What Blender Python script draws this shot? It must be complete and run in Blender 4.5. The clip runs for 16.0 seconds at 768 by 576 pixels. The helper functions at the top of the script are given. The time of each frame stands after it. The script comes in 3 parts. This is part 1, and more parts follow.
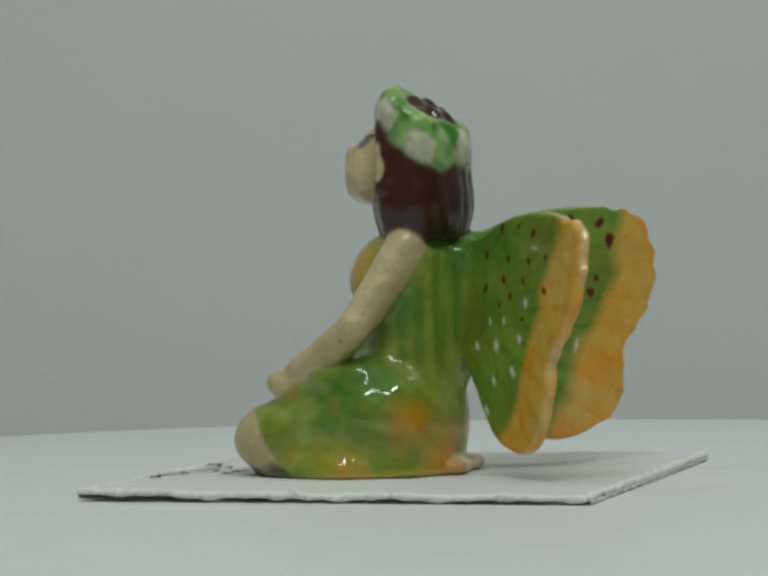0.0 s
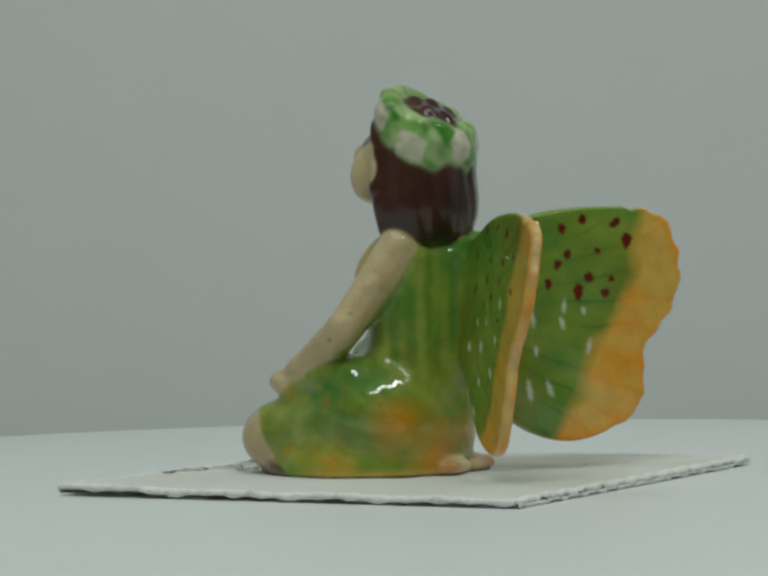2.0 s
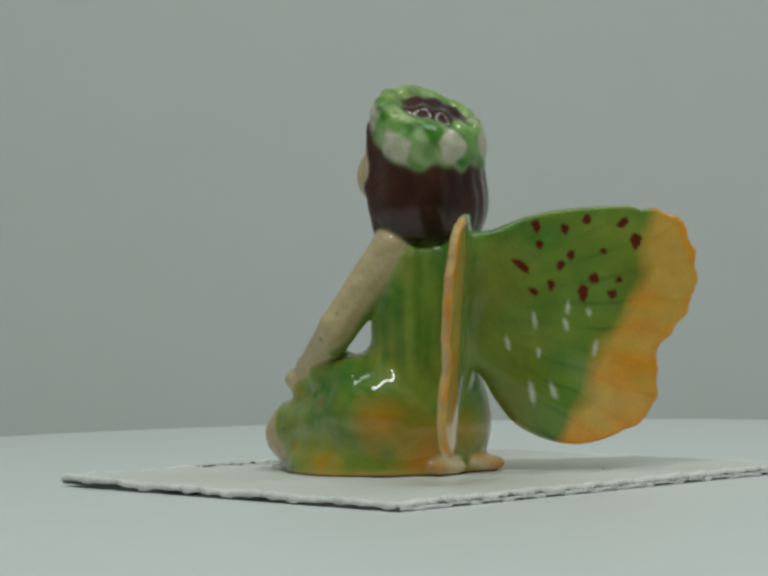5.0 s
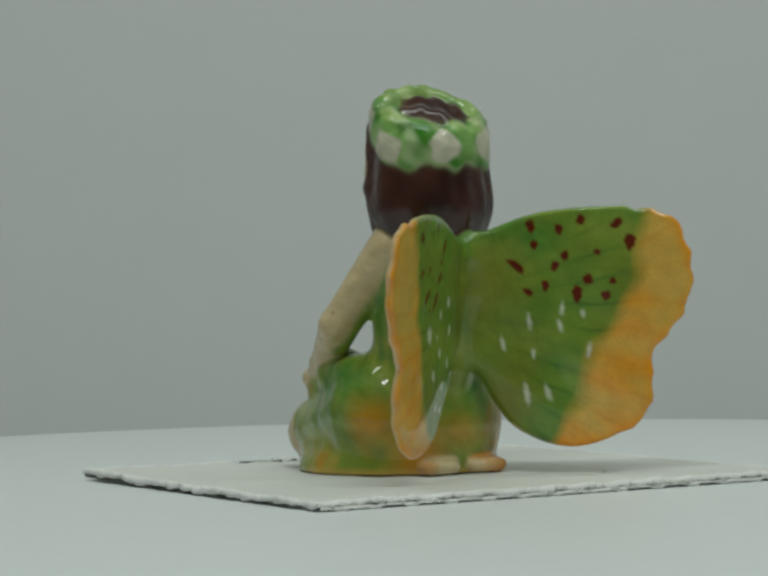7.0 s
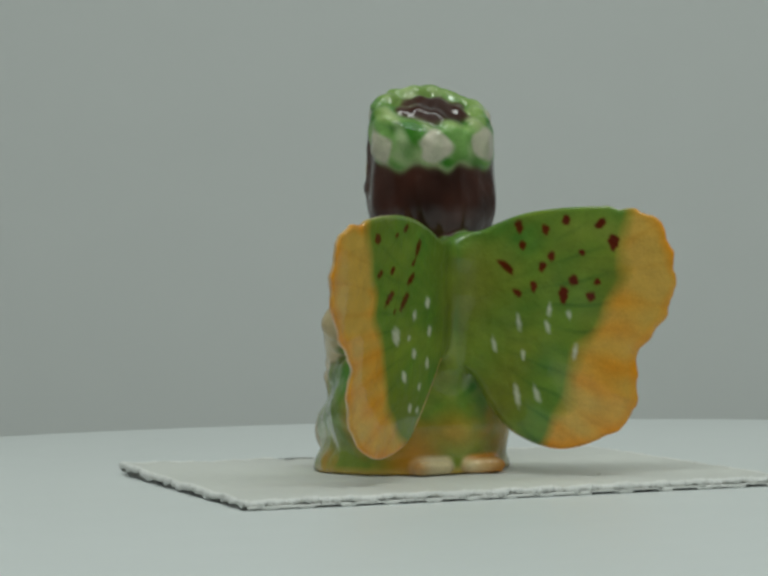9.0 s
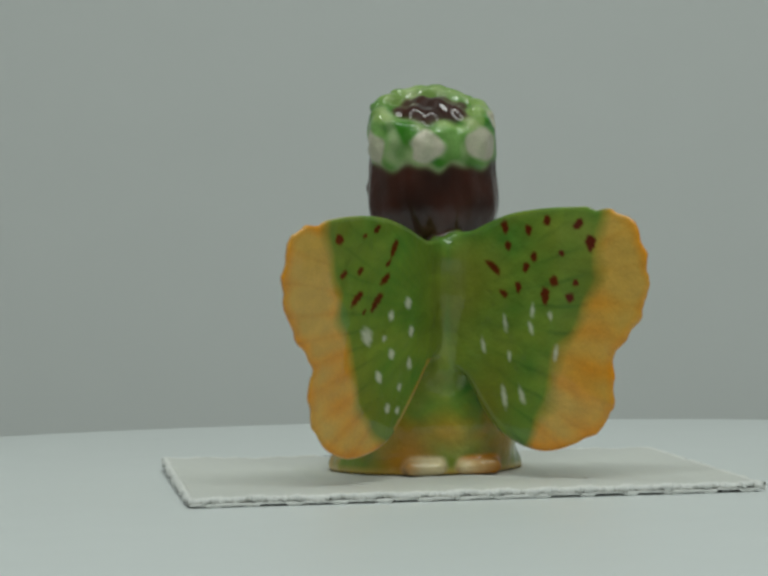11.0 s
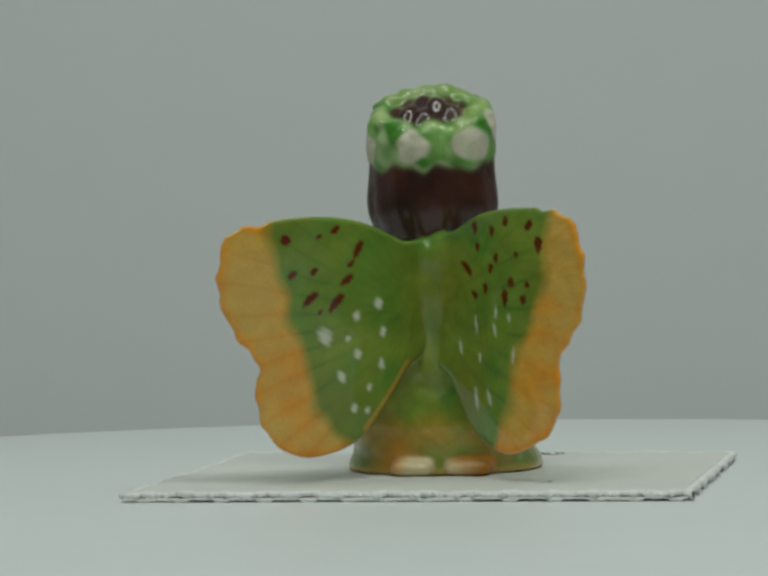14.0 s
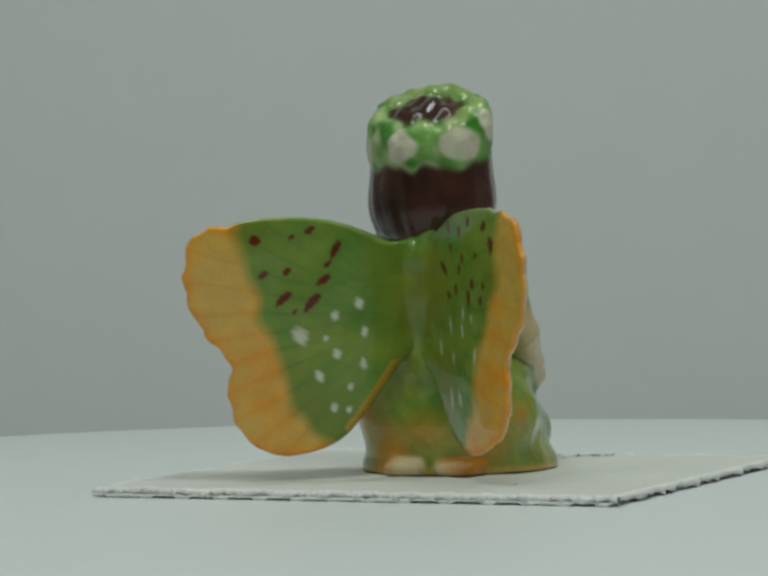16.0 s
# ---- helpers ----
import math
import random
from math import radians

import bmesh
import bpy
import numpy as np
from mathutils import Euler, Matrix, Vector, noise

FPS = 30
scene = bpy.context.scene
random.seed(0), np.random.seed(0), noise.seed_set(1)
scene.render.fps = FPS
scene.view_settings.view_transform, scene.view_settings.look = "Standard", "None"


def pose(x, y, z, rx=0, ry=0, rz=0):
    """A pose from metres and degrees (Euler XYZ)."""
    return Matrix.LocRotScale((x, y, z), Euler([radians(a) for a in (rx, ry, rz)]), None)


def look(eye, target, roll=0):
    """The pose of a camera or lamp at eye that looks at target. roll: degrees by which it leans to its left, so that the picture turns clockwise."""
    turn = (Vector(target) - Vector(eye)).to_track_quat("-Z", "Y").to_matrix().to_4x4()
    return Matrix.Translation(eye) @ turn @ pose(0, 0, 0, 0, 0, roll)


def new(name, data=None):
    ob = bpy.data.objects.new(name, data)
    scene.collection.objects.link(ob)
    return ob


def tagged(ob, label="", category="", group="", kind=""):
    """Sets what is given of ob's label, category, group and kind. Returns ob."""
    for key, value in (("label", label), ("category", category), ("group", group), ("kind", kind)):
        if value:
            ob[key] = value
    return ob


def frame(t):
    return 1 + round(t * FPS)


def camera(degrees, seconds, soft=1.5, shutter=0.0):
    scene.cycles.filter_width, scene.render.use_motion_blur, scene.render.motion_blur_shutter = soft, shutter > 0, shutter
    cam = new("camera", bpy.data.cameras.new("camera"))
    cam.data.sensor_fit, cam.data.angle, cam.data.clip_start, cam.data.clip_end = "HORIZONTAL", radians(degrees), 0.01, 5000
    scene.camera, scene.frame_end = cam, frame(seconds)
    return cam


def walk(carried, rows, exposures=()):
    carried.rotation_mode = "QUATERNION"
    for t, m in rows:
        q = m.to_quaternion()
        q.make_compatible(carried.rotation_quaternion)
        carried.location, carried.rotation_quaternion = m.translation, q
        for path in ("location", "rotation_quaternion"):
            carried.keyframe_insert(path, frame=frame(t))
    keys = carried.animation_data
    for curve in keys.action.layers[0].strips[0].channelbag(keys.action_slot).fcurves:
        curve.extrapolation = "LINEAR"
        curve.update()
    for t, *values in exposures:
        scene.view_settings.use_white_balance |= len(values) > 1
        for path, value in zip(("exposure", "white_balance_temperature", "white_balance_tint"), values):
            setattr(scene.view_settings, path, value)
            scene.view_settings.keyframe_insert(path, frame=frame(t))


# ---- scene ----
MM = 0.001
CARD_TOP = 1.1 * MM          # the card's top face above the turntable plate
EYE = (0.0, -0.42, 0.0324 + CARD_TOP)
AIM = (-0.01081, 0.99970, -0.02194)

cam = camera(12.98, 16.0, soft=3.1)
still = look(EYE, [e + a for e, a in zip(EYE, AIM)], -1.1075)
walk(cam, [(0.0, still), (16.0, still)], exposures=[(0.0, 0.0), (16.0, 0.0)])

# turn of the plate, in degrees from the place where the figurine shows its back squarely
TURN = [(0.0, 75.28), (0.5, 72.22), (1.0, 69.26), (1.5, 66.33), (2.0, 63.30), (2.5, 60.23), (3.0, 57.21), (3.5, 54.20),
        (4.0, 51.16), (5.2, 43.86), (6.5, 35.85), (7.0, 32.73), (7.5, 29.59), (8.0, 26.42), (8.5, 23.32), (9.0, 20.35),
        (10.2, 13.55), (11.5, 6.22), (12.0, 2.96), (12.5, 0.0), (13.0, -2.69), (13.5, -5.47), (14.0, -8.88),
        (14.5, -12.59), (15.0, -16.26), (15.5, -19.50), (16.0, -22.31)]

# ---- world and lamps ----
world = bpy.data.worlds.new("world")
scene.world = world
world.use_nodes = True
world.node_tree.nodes["Background"].inputs[0].default_value = (0.8, 0.9, 1.0, 1)
world.node_tree.nodes["Background"].inputs[1].default_value = 0.01


def area_lamp(name, eye, target, sx, sy, watts, colour):
    lamp = bpy.data.lights.new(name, "AREA")
    lamp.shape, lamp.size, lamp.size_y, lamp.energy, lamp.color = "RECTANGLE", sx, sy, watts, colour
    ob = new(name, lamp)
    ob.matrix_world = look(eye, target)
    return ob


LAMP_COLOUR = (0.915, 1.0, 0.95)
area_lamp("lamp_strip_front", (0.03, -0.30, 0.46), (0.0, 0.02, 0.02), 0.46, 0.025, 1.14, LAMP_COLOUR)
area_lamp("lamp_strip_top", (0.04, 0.0, 0.50), (0.03, 0.10, 0.0), 0.70, 0.035, 0.855, LAMP_COLOUR)


# ---- materials ----
def material(name, colour, rough=0.5, metal=0.0, coat=0.0, scale=40.0, amount=0.08, bump=0.0, bump_scale=400.0):
    m = bpy.data.materials.new(name)
    m.use_nodes = True
    n, l = m.node_tree.nodes, m.node_tree.links
    b = n["Principled BSDF"]
    b.inputs["Roughness"].default_value, b.inputs["Metallic"].default_value = rough, metal
    b.inputs["Coat Weight"].default_value, b.inputs["Coat Roughness"].default_value = coat, 0.05
    tc = n.new("ShaderNodeTexCoord")
    big, fine = n.new("ShaderNodeTexNoise"), n.new("ShaderNodeTexNoise")
    big.inputs["Scale"].default_value, big.inputs["Detail"].default_value = scale, 4
    fine.inputs["Scale"].default_value, fine.inputs["Detail"].default_value = scale * 9, 3
    l.new(tc.outputs["Object"], big.inputs["Vector"]), l.new(tc.outputs["Object"], fine.inputs["Vector"])
    add = n.new("ShaderNodeMath")
    add.operation = "ADD"
    l.new(big.outputs["Fac"], add.inputs[0]), l.new(fine.outputs["Fac"], add.inputs[1])
    ramp = n.new("ShaderNodeMapRange")
    ramp.inputs["From Min"].default_value, ramp.inputs["From Max"].default_value = 0.6, 1.4
    ramp.inputs["To Min"].default_value, ramp.inputs["To Max"].default_value = 1 - amount, 1 + amount
    l.new(add.outputs[0], ramp.inputs["Value"])
    mul = n.new("ShaderNodeVectorMath")
    mul.operation = "SCALE"
    l.new(ramp.outputs["Result"], mul.inputs["Scale"])
    if isinstance(colour, str):
        at = n.new("ShaderNodeAttribute")
        at.attribute_name = colour
        l.new(at.outputs["Color"], mul.inputs[0])
    else:
        mul.inputs[0].default_value = colour
    l.new(mul.outputs[0], b.inputs["Base Color"])
    if bump:
        bn, bt = n.new("ShaderNodeBump"), n.new("ShaderNodeTexNoise")
        bt.inputs["Scale"].default_value, bt.inputs["Detail"].default_value = bump_scale, 4
        bn.inputs["Strength"].default_value, bn.inputs["Distance"].default_value = bump, 0.0006
        l.new(tc.outputs["Object"], bt.inputs["Vector"])
        l.new(bt.outputs["Fac"], bn.inputs["Height"]), l.new(bn.outputs["Normal"], b.inputs["Normal"])
    return m


PLASTIC = material("white_plastic", (0.72, 0.75, 0.745), 0.5, scale=14, amount=0.015, bump=0.03, bump_scale=900)
BACKDROP = material("backdrop_paper", (0.84, 0.86, 0.845), 0.9, scale=5, amount=0.012, bump=0.05, bump_scale=300)
WALL = material("wall_paint", (0.66, 0.67, 0.66), 0.85, scale=3, amount=0.02, bump=0.1, bump_scale=120)
FLOOR = material("floor_lino", (0.32, 0.31, 0.29), 0.6, scale=4, amount=0.1)
TABLE = material("table_laminate", (0.66, 0.67, 0.66), 0.5, scale=10, amount=0.03)
PAPER = material("card_paper", (0.69, 0.695, 0.655), 0.75, scale=60, amount=0.03, bump=0.3, bump_scale=1500)
FIBRE = material("paper_fibre", (0.86, 0.86, 0.83), 0.9, scale=200, amount=0.06, bump=0.4, bump_scale=2500)
FLUTE = material("flute_paper", (0.80, 0.80, 0.77), 0.85, scale=90, amount=0.06, bump=0.3, bump_scale=1500)
PENCIL = material("pencil_lead", (0.045, 0.045, 0.05), 0.6, scale=900, amount=0.3)
GLAZE = material("glazed_ceramic", "paint", 0.36, coat=0.8, scale=420, amount=0.12, bump=0.75, bump_scale=430)
GLAZE.node_tree.nodes["Principled BSDF"].inputs["Specular IOR Level"].default_value = 0.15
GLAZE.node_tree.nodes["Principled BSDF"].inputs["Coat Roughness"].default_value = 0.02


# ---- small mesh helpers ----
def mesh_object(name, verts, faces, mat, parent=None, smooth=True, label=""):
    me = bpy.data.meshes.new(name)
    me.from_pydata(verts, [], faces)
    me.materials.append(mat)
    me.polygons.foreach_set("use_smooth", [smooth] * len(me.polygons))
    me.update()
    ob = new(name, me)
    if parent:
        ob.parent = parent
    return tagged(ob, label) if label else ob


def part(name, bm, mat, parent=None, label="", smooth=False):
    me = bpy.data.meshes.new(name)
    bm.to_mesh(me)
    bm.free()
    me.materials.append(mat)
    me.polygons.foreach_set("use_smooth", [smooth] * len(me.polygons))
    ob = new(name, me)
    if parent:
        ob.parent = parent
    return tagged(ob, label) if label else ob


def box_bm(x0, y0, z0, x1, y1, z1, bevel=0.0):
    bm = bmesh.new()
    bmesh.ops.create_cube(bm, size=1, matrix=Matrix.Translation(((x0 + x1) / 2, (y0 + y1) / 2, (z0 + z1) / 2))
                          @ Matrix.Diagonal((x1 - x0, y1 - y0, z1 - z0, 1)))
    if bevel:
        bmesh.ops.bevel(bm, geom=bm.edges[:], offset=bevel, segments=3, profile=0.5, affect="EDGES")
    return bm


def lathe(profile, steps=192):
    """Faces of a body turned about z; profile: (radius, z) from the axis at the top to the axis below."""
    verts, faces = [], []
    for r, z in profile:
        for k in range(steps):
            a = 2 * math.pi * k / steps
            verts.append((r * math.cos(a), r * math.sin(a), z))
    for i in range(len(profile) - 1):
        for k in range(steps):
            k2 = (k + 1) % steps
            faces.append((i * steps + k, (i + 1) * steps + k, (i + 1) * steps + k2, i * steps + k2))
    faces.append(tuple(range(steps)))
    faces.append(tuple(reversed(range((len(profile) - 1) * steps, len(profile) * steps))))
    return verts, faces


# ---- the room ----
TABLE_TOP = -0.046
BX, BY0, BY1, BZ0, BZ1 = 0.75, -1.0, 0.47, -0.78, 0.95
for name, b, mat in (("floor", (-BX, BY0, BZ0 - 0.1, BX, BY1 + 0.1, BZ0), FLOOR),
                     ("ceiling", (-BX, BY0, BZ1, BX, BY1 + 0.1, BZ1 + 0.1), WALL),
                     ("wall_west", (-BX - 0.1, BY0 - 0.1, BZ0 - 0.1, -BX, BY1 + 0.1, BZ1 + 0.1), WALL),
                     ("wall_east", (BX, BY0 - 0.1, BZ0 - 0.1, BX + 0.1, BY1 + 0.1, BZ1 + 0.1), WALL),
                     ("wall_south", (-BX, BY0 - 0.1, BZ0 - 0.1, BX, BY0, BZ1 + 0.1), WALL),
                     ("wall_north", (-BX, BY1, BZ0, BX, BY1 + 0.1, BZ1), BACKDROP)):
    tagged(part(name, box_bm(*b), mat), "plain matte %s" % name.split("_")[0], name.split("_")[0], kind="structure")

table = tagged(new("table"), "pale laminate table under the turntable", "table")
table.location = (0, 0, BZ0)
part("tabletop", box_bm(-0.7, -0.92, TABLE_TOP - BZ0 - 0.03, 0.7, 0.45, TABLE_TOP - BZ0, 0.003), TABLE, table)
for x in (-0.64, 0.64):
    for y in (-0.86, 0.40):
        part("leg", box_bm(x - 0.025, y - 0.025, 0, x + 0.025, y + 0.025, TABLE_TOP - BZ0 - 0.03, 0.002), TABLE, table)

# ---- turntable ----
R = 0.1269
turntable = tagged(new("turntable"), "smooth white plastic turntable with a round plate", "turntable")
turntable.location = (0, 0, TABLE_TOP)
mesh_object("base", *lathe([(0.095, 0.033), (0.100, 0.030), (0.106, 0.006), (0.106, 0.0)]), PLASTIC, turntable)
plate = mesh_object("plate", *lathe([(0.05, 0.0), (R - 0.004, 0.0), (R - 0.0012, -0.0003), (R - 0.0003, -0.001), (R, -0.002),
                                     (R, -0.0105), (R - 0.001, -0.012), (R - 0.003, -0.0125), (0.04, -0.0125)]), PLASTIC, turntable)

# ---- card under the figurine ----
CORNERS = [(-29.6, 34.6), (-32.0, -27.6), (35.2, -29.4), (36.6, 33.2)]   # mm; the flutes run along y
FLUTE_MM = 4.85


def card_xy(u, v):
    """u along x, v along y, both 0 to 1, to mm."""
    a, b, c, d = CORNERS[1], CORNERS[2], CORNERS[3], CORNERS[0]
    return [a[i] * (1 - u) * (1 - v) + b[i] * u * (1 - v) + c[i] * u * v + d[i] * (1 - u) * v for i in (0, 1)]


def build_card():
    card = tagged(new("card"), "white corrugated card with ragged fluted edges under the figurine", "card")
    rng = random.Random(4)
    nx, ny = 280, 150
    wob = [[rng.uniform(-1, 1) for _ in range(400)] for _ in range(4)]

    def ragged(k, i):
        return 0.16 * wob[k][i % 400] + 0.15 * math.sin(i * 0.31 + k) + 0.08 * math.sin(i * 0.83 + 2 * k)

    verts, faces = [], []
    for side in (0, 1):
        for j in range(ny + 1):
            for i in range(nx + 1):
                u, v = i / nx, j / ny
                x, y = card_xy(u, v)
                if i == 0:
                    x += ragged(0, j)
                if i == nx:
                    x += ragged(1, j)
                if j == 0:
                    y += ragged(2, i)
                if j == ny:
                    y += ragged(3, i)
                edge = min(u, v, 1 - u, 1 - v) * 64
                ripple = 0.05 * math.cos(2 * math.pi * x / FLUTE_MM) * (0.8 + math.exp(-edge / 2.5))
                ripple += 0.10 * wob[0][(i * 7 + j * 3) % 400] * math.exp(-edge / 0.5) + 0.20 * math.exp(-edge / 1.0) * (0.4 + 0.6 * math.sin(x * 0.5 + 1) * math.sin(y * 0.43))
                lift = 0.35 * max(0.0, 1 - math.hypot(x + 29.6, y - 34.6) / 26) ** 2
                z = ripple + lift - (0.0 if side == 0 else 0.62)
                if edge < 0.12:
                    z += -0.16 if side == 0 else 0.12
                verts.append((x * MM, y * MM, z * MM))
    n1 = (nx + 1) * (ny + 1)
    for j in range(ny):
        for i in range(nx):
            a = j * (nx + 1) + i
            faces.append((a, a + 1, a + nx + 2, a + nx + 1))
            faces.append((n1 + a, n1 + a + nx + 1, n1 + a + nx + 2, n1 + a + 1))
    ring = [j * (nx + 1) for j in range(ny, 0, -1)] + list(range(nx)) + [j * (nx + 1) + nx for j in range(ny)] + \
           [ny * (nx + 1) + i for i in range(nx, 0, -1)]
    for k in range(len(ring)):
        a, b = ring[k], ring[(k + 1) % len(ring)]
        faces.append((a, n1 + a, n1 + b, b))
    mesh_object("top_sheet", verts, faces, PAPER, card, label="white paper sheet, slightly rippled")
    # frayed white fibres along the four cut sides, wrapped over the rim
    fv, ff = [], []
    w1 = nx + 1
    sides = (([j * w1 for j in range(ny + 1)], 1, 4, (-1, 0)), ([j * w1 + nx for j in range(ny + 1)], -1, 4, (1, 0)),
             (list(range(nx + 1)), w1, 2, (0, -1)), ([ny * w1 + i for i in range(nx + 1)], -w1, 2, (0, 1)))
    for k, (line, step, depth, out) in enumerate(sides):
        for q, a in enumerate(line):
            base = len(fv)
            inner = verts[a + step * rng.randint(max(1, depth // 2), depth)]
            ex, ey, ez = verts[a]
            clump = math.sin(0.47 * q + 2 * k) * math.sin(0.19 * q + k)
            puff = (0.14 + 0.10 * wob[k][q * 5 % 400] + 0.10 * clump) * MM
            fv.append((inner[0], inner[1], inner[2] - 0.02 * MM))
            near = verts[a + step]
            fv.append((near[0], near[1], near[2] + 0.6 * puff))
            fv.append((ex + out[0] * puff, ey + out[1] * puff, ez + 0.6 * puff))
            fv.append((ex + out[0] * puff, ey + out[1] * puff, ez - (0.50 + 0.14 * wob[k][q * 3 % 400] + 0.22 * clump) * MM))
            fv.append((near[0], near[1], ez - 0.45 * MM))
            if q:
                for r in range(4):
                    ff.append((base - 5 + r, base + r, base + r + 1, base - 4 + r))
                ff.append((base - 1, base + 4, base, base - 5))
    mesh_object("frayed_rim", fv, ff, FIBRE, card, label="rough bright white torn paper fibres")
    # fluted layer below
    verts, faces = [], []
    n, m = 520, 24
    for j in range(m + 1):
        for i in range(n + 1):
            u, v = 0.002 + 0.996 * i / n, -0.004 + 1.008 * j / m
            x, y = card_xy(u, v)
            cell = x / FLUTE_MM + 0.08 * math.sin(0.21 * x)
            w = min(1.0, max(0.0, (abs(cell % 1.0 - 0.5) - 0.29) / 0.07))
            deep = 0.20 + 0.12 * wob[1][int(cell + 40) % 400]
            lift = 0.35 * max(0.0, 1 - math.hypot(x + 29.6, y - 34.6) / 26) ** 2
            for dz in (-0.60, -1.06 + deep * (1 - w) + 0.03 * wob[2][(i * 3 + j) % 400]):
                verts.append((x * MM, y * MM, (dz + lift) * MM))
    row = 2 * (n + 1)
    for j in range(m):
        for i in range(n):
            a = j * row + 2 * i
            faces.append((a, a + 2, a + 2 + row, a + row))
            faces.append((a + 1, a + 1 + row, a + 3 + row, a + 3))
            if j == 0:
                faces.append((a, a + 1, a + 3, a + 2))
            if j == m - 1:
                b = a + row
                faces.append((b, b + 2, b + 3, b + 1))
    mesh_object("fluting", verts, faces, FLUTE, card, label="wavy corrugated paper layer")
    # pencil strokes too faint to read: loops along the front edge
    for k, (x0, y0, w, hgt) in enumerate(((-5.0, 32.0, 4.5, 3.0), (-0.5, 29.5, 5.0, 4.5), (4.5, 29.0, 5.5, 5.0), (10.0, 31.5, 4.0, 4.0), (0.5, 24.8, 3.0, 2.4), (-2.0, 25.6, 3.5, 1.6), (2.6, 23.6, 3.4, 2.2), (5.0, 24.8, 4.0, 2.6), (-7.5, 33.0, 1.6, 1.4))):
        stroke(card, x0, y0, w, hgt, k)
    speck = bmesh.new()
    bmesh.ops.create_uvsphere(speck, u_segments=10, v_segments=6, radius=0.25 * MM,
                              matrix=Matrix.Translation((17.5 * MM, -14.2 * MM, 0.1 * MM)) @ Matrix.Diagonal((1.4, 1, 0.3, 1)))
    part("speck", speck, FLUTE, card, "small brown speck", True)
    return card


def stroke(card, x0, y0, w, hgt, k):
    pts = []
    for i in range(41):
        a = i / 40
        pts.append((x0 + w * a + 0.9 * math.cos(a * 13 + k), y0 + 0.5 * hgt * math.sin(a * 13 + k) * (0.7 + 0.3 * math.sin(k + 3 * a))))
    verts, faces = [], []
    for i, (x, y) in enumerate(pts):
        xa, ya = pts[max(i - 1, 0)]
        xb, yb = pts[min(i + 1, 40)]
        dx, dy = xb - xa, yb - ya
        q = math.hypot(dx, dy) or 1
        hw = 0.17
        zz = 0.16 + 0.35 * max(0.0, 1 - math.hypot(x + 29.6, y - 34.6) / 26) ** 2
        for s in (-1, 1):
            verts.append(((x - s * dy / q * hw) * MM, (y + s * dx / q * hw) * MM, zz * MM))
    for i in range(40):
        faces.append((2 * i, 2 * i + 2, 2 * i + 3, 2 * i + 1))
    mesh_object("pencil_stroke", verts, faces, PENCIL, card, label="faint dark pencil stroke")


card = build_card()


# ---- figurine: one solid ceramic body, in mm, back towards -y ----
def smin(a, b, k):
    hh = np.clip(0.5 + 0.5 * (b - a) / k, 0, 1)
    return b + (a - b) * hh - k * hh * (1 - hh)


def ellipsoid(p, c, r):
    x, y, z = (p[0] - c[0]), (p[1] - c[1]), (p[2] - c[2])
    k0 = np.sqrt((x / r[0]) ** 2 + (y / r[1]) ** 2 + (z / r[2]) ** 2)
    k1 = np.sqrt((x / r[0] ** 2) ** 2 + (y / r[1] ** 2) ** 2 + (z / r[2] ** 2) ** 2) + 1e-6
    return k0 * (k0 - 1) / k1


def cone(p, a, b, ra, rb):
    ab = [b[i] - a[i] for i in range(3)]
    q = sum(v * v for v in ab)
    tt = np.clip(((p[0] - a[0]) * ab[0] + (p[1] - a[1]) * ab[1] + (p[2] - a[2]) * ab[2]) / q, 0, 1)
    d = np.sqrt((p[0] - a[0] - tt * ab[0]) ** 2 + (p[1] - a[1] - tt * ab[1]) ** 2 + (p[2] - a[2] - tt * ab[2]) ** 2)
    return d - (ra + (rb - ra) * tt)


def column(p, cx, cy, ax, by, z0, z1, rr):
    q = np.sqrt(((p[0] - cx) / ax) ** 2 + ((p[1] - cy) / by) ** 2)
    dr = (q - 1) * (min(ax, by) if np.isscalar(ax) else 5.8) + rr
    dz = np.abs(p[2] - (z0 + z1) / 2) - (z1 - z0) / 2 + rr
    return np.sqrt(np.maximum(dr, 0) ** 2 + np.maximum(dz, 0) ** 2) + np.minimum(np.maximum(dr, dz), 0) - rr


HEAD = (1.75, -0.1)


def head_column(p, grow):
    ax = 7.75 + 0.45 * np.exp(-((p[2] - 33.6) / 3.2) ** 2) - 0.9 / (1 + np.exp((p[2] - 30.6) / 0.8)) - 0.5 / (1 + np.exp((44.5 - p[2]) / 1.2)) + grow
    q = np.sqrt(((p[0] - HEAD[0] - 0.1) / ax) ** 2 + ((p[1] - HEAD[1]) / (ax * 0.75)) ** 2)
    dr = (q - 1) * 6.0 + 1.6
    return dr


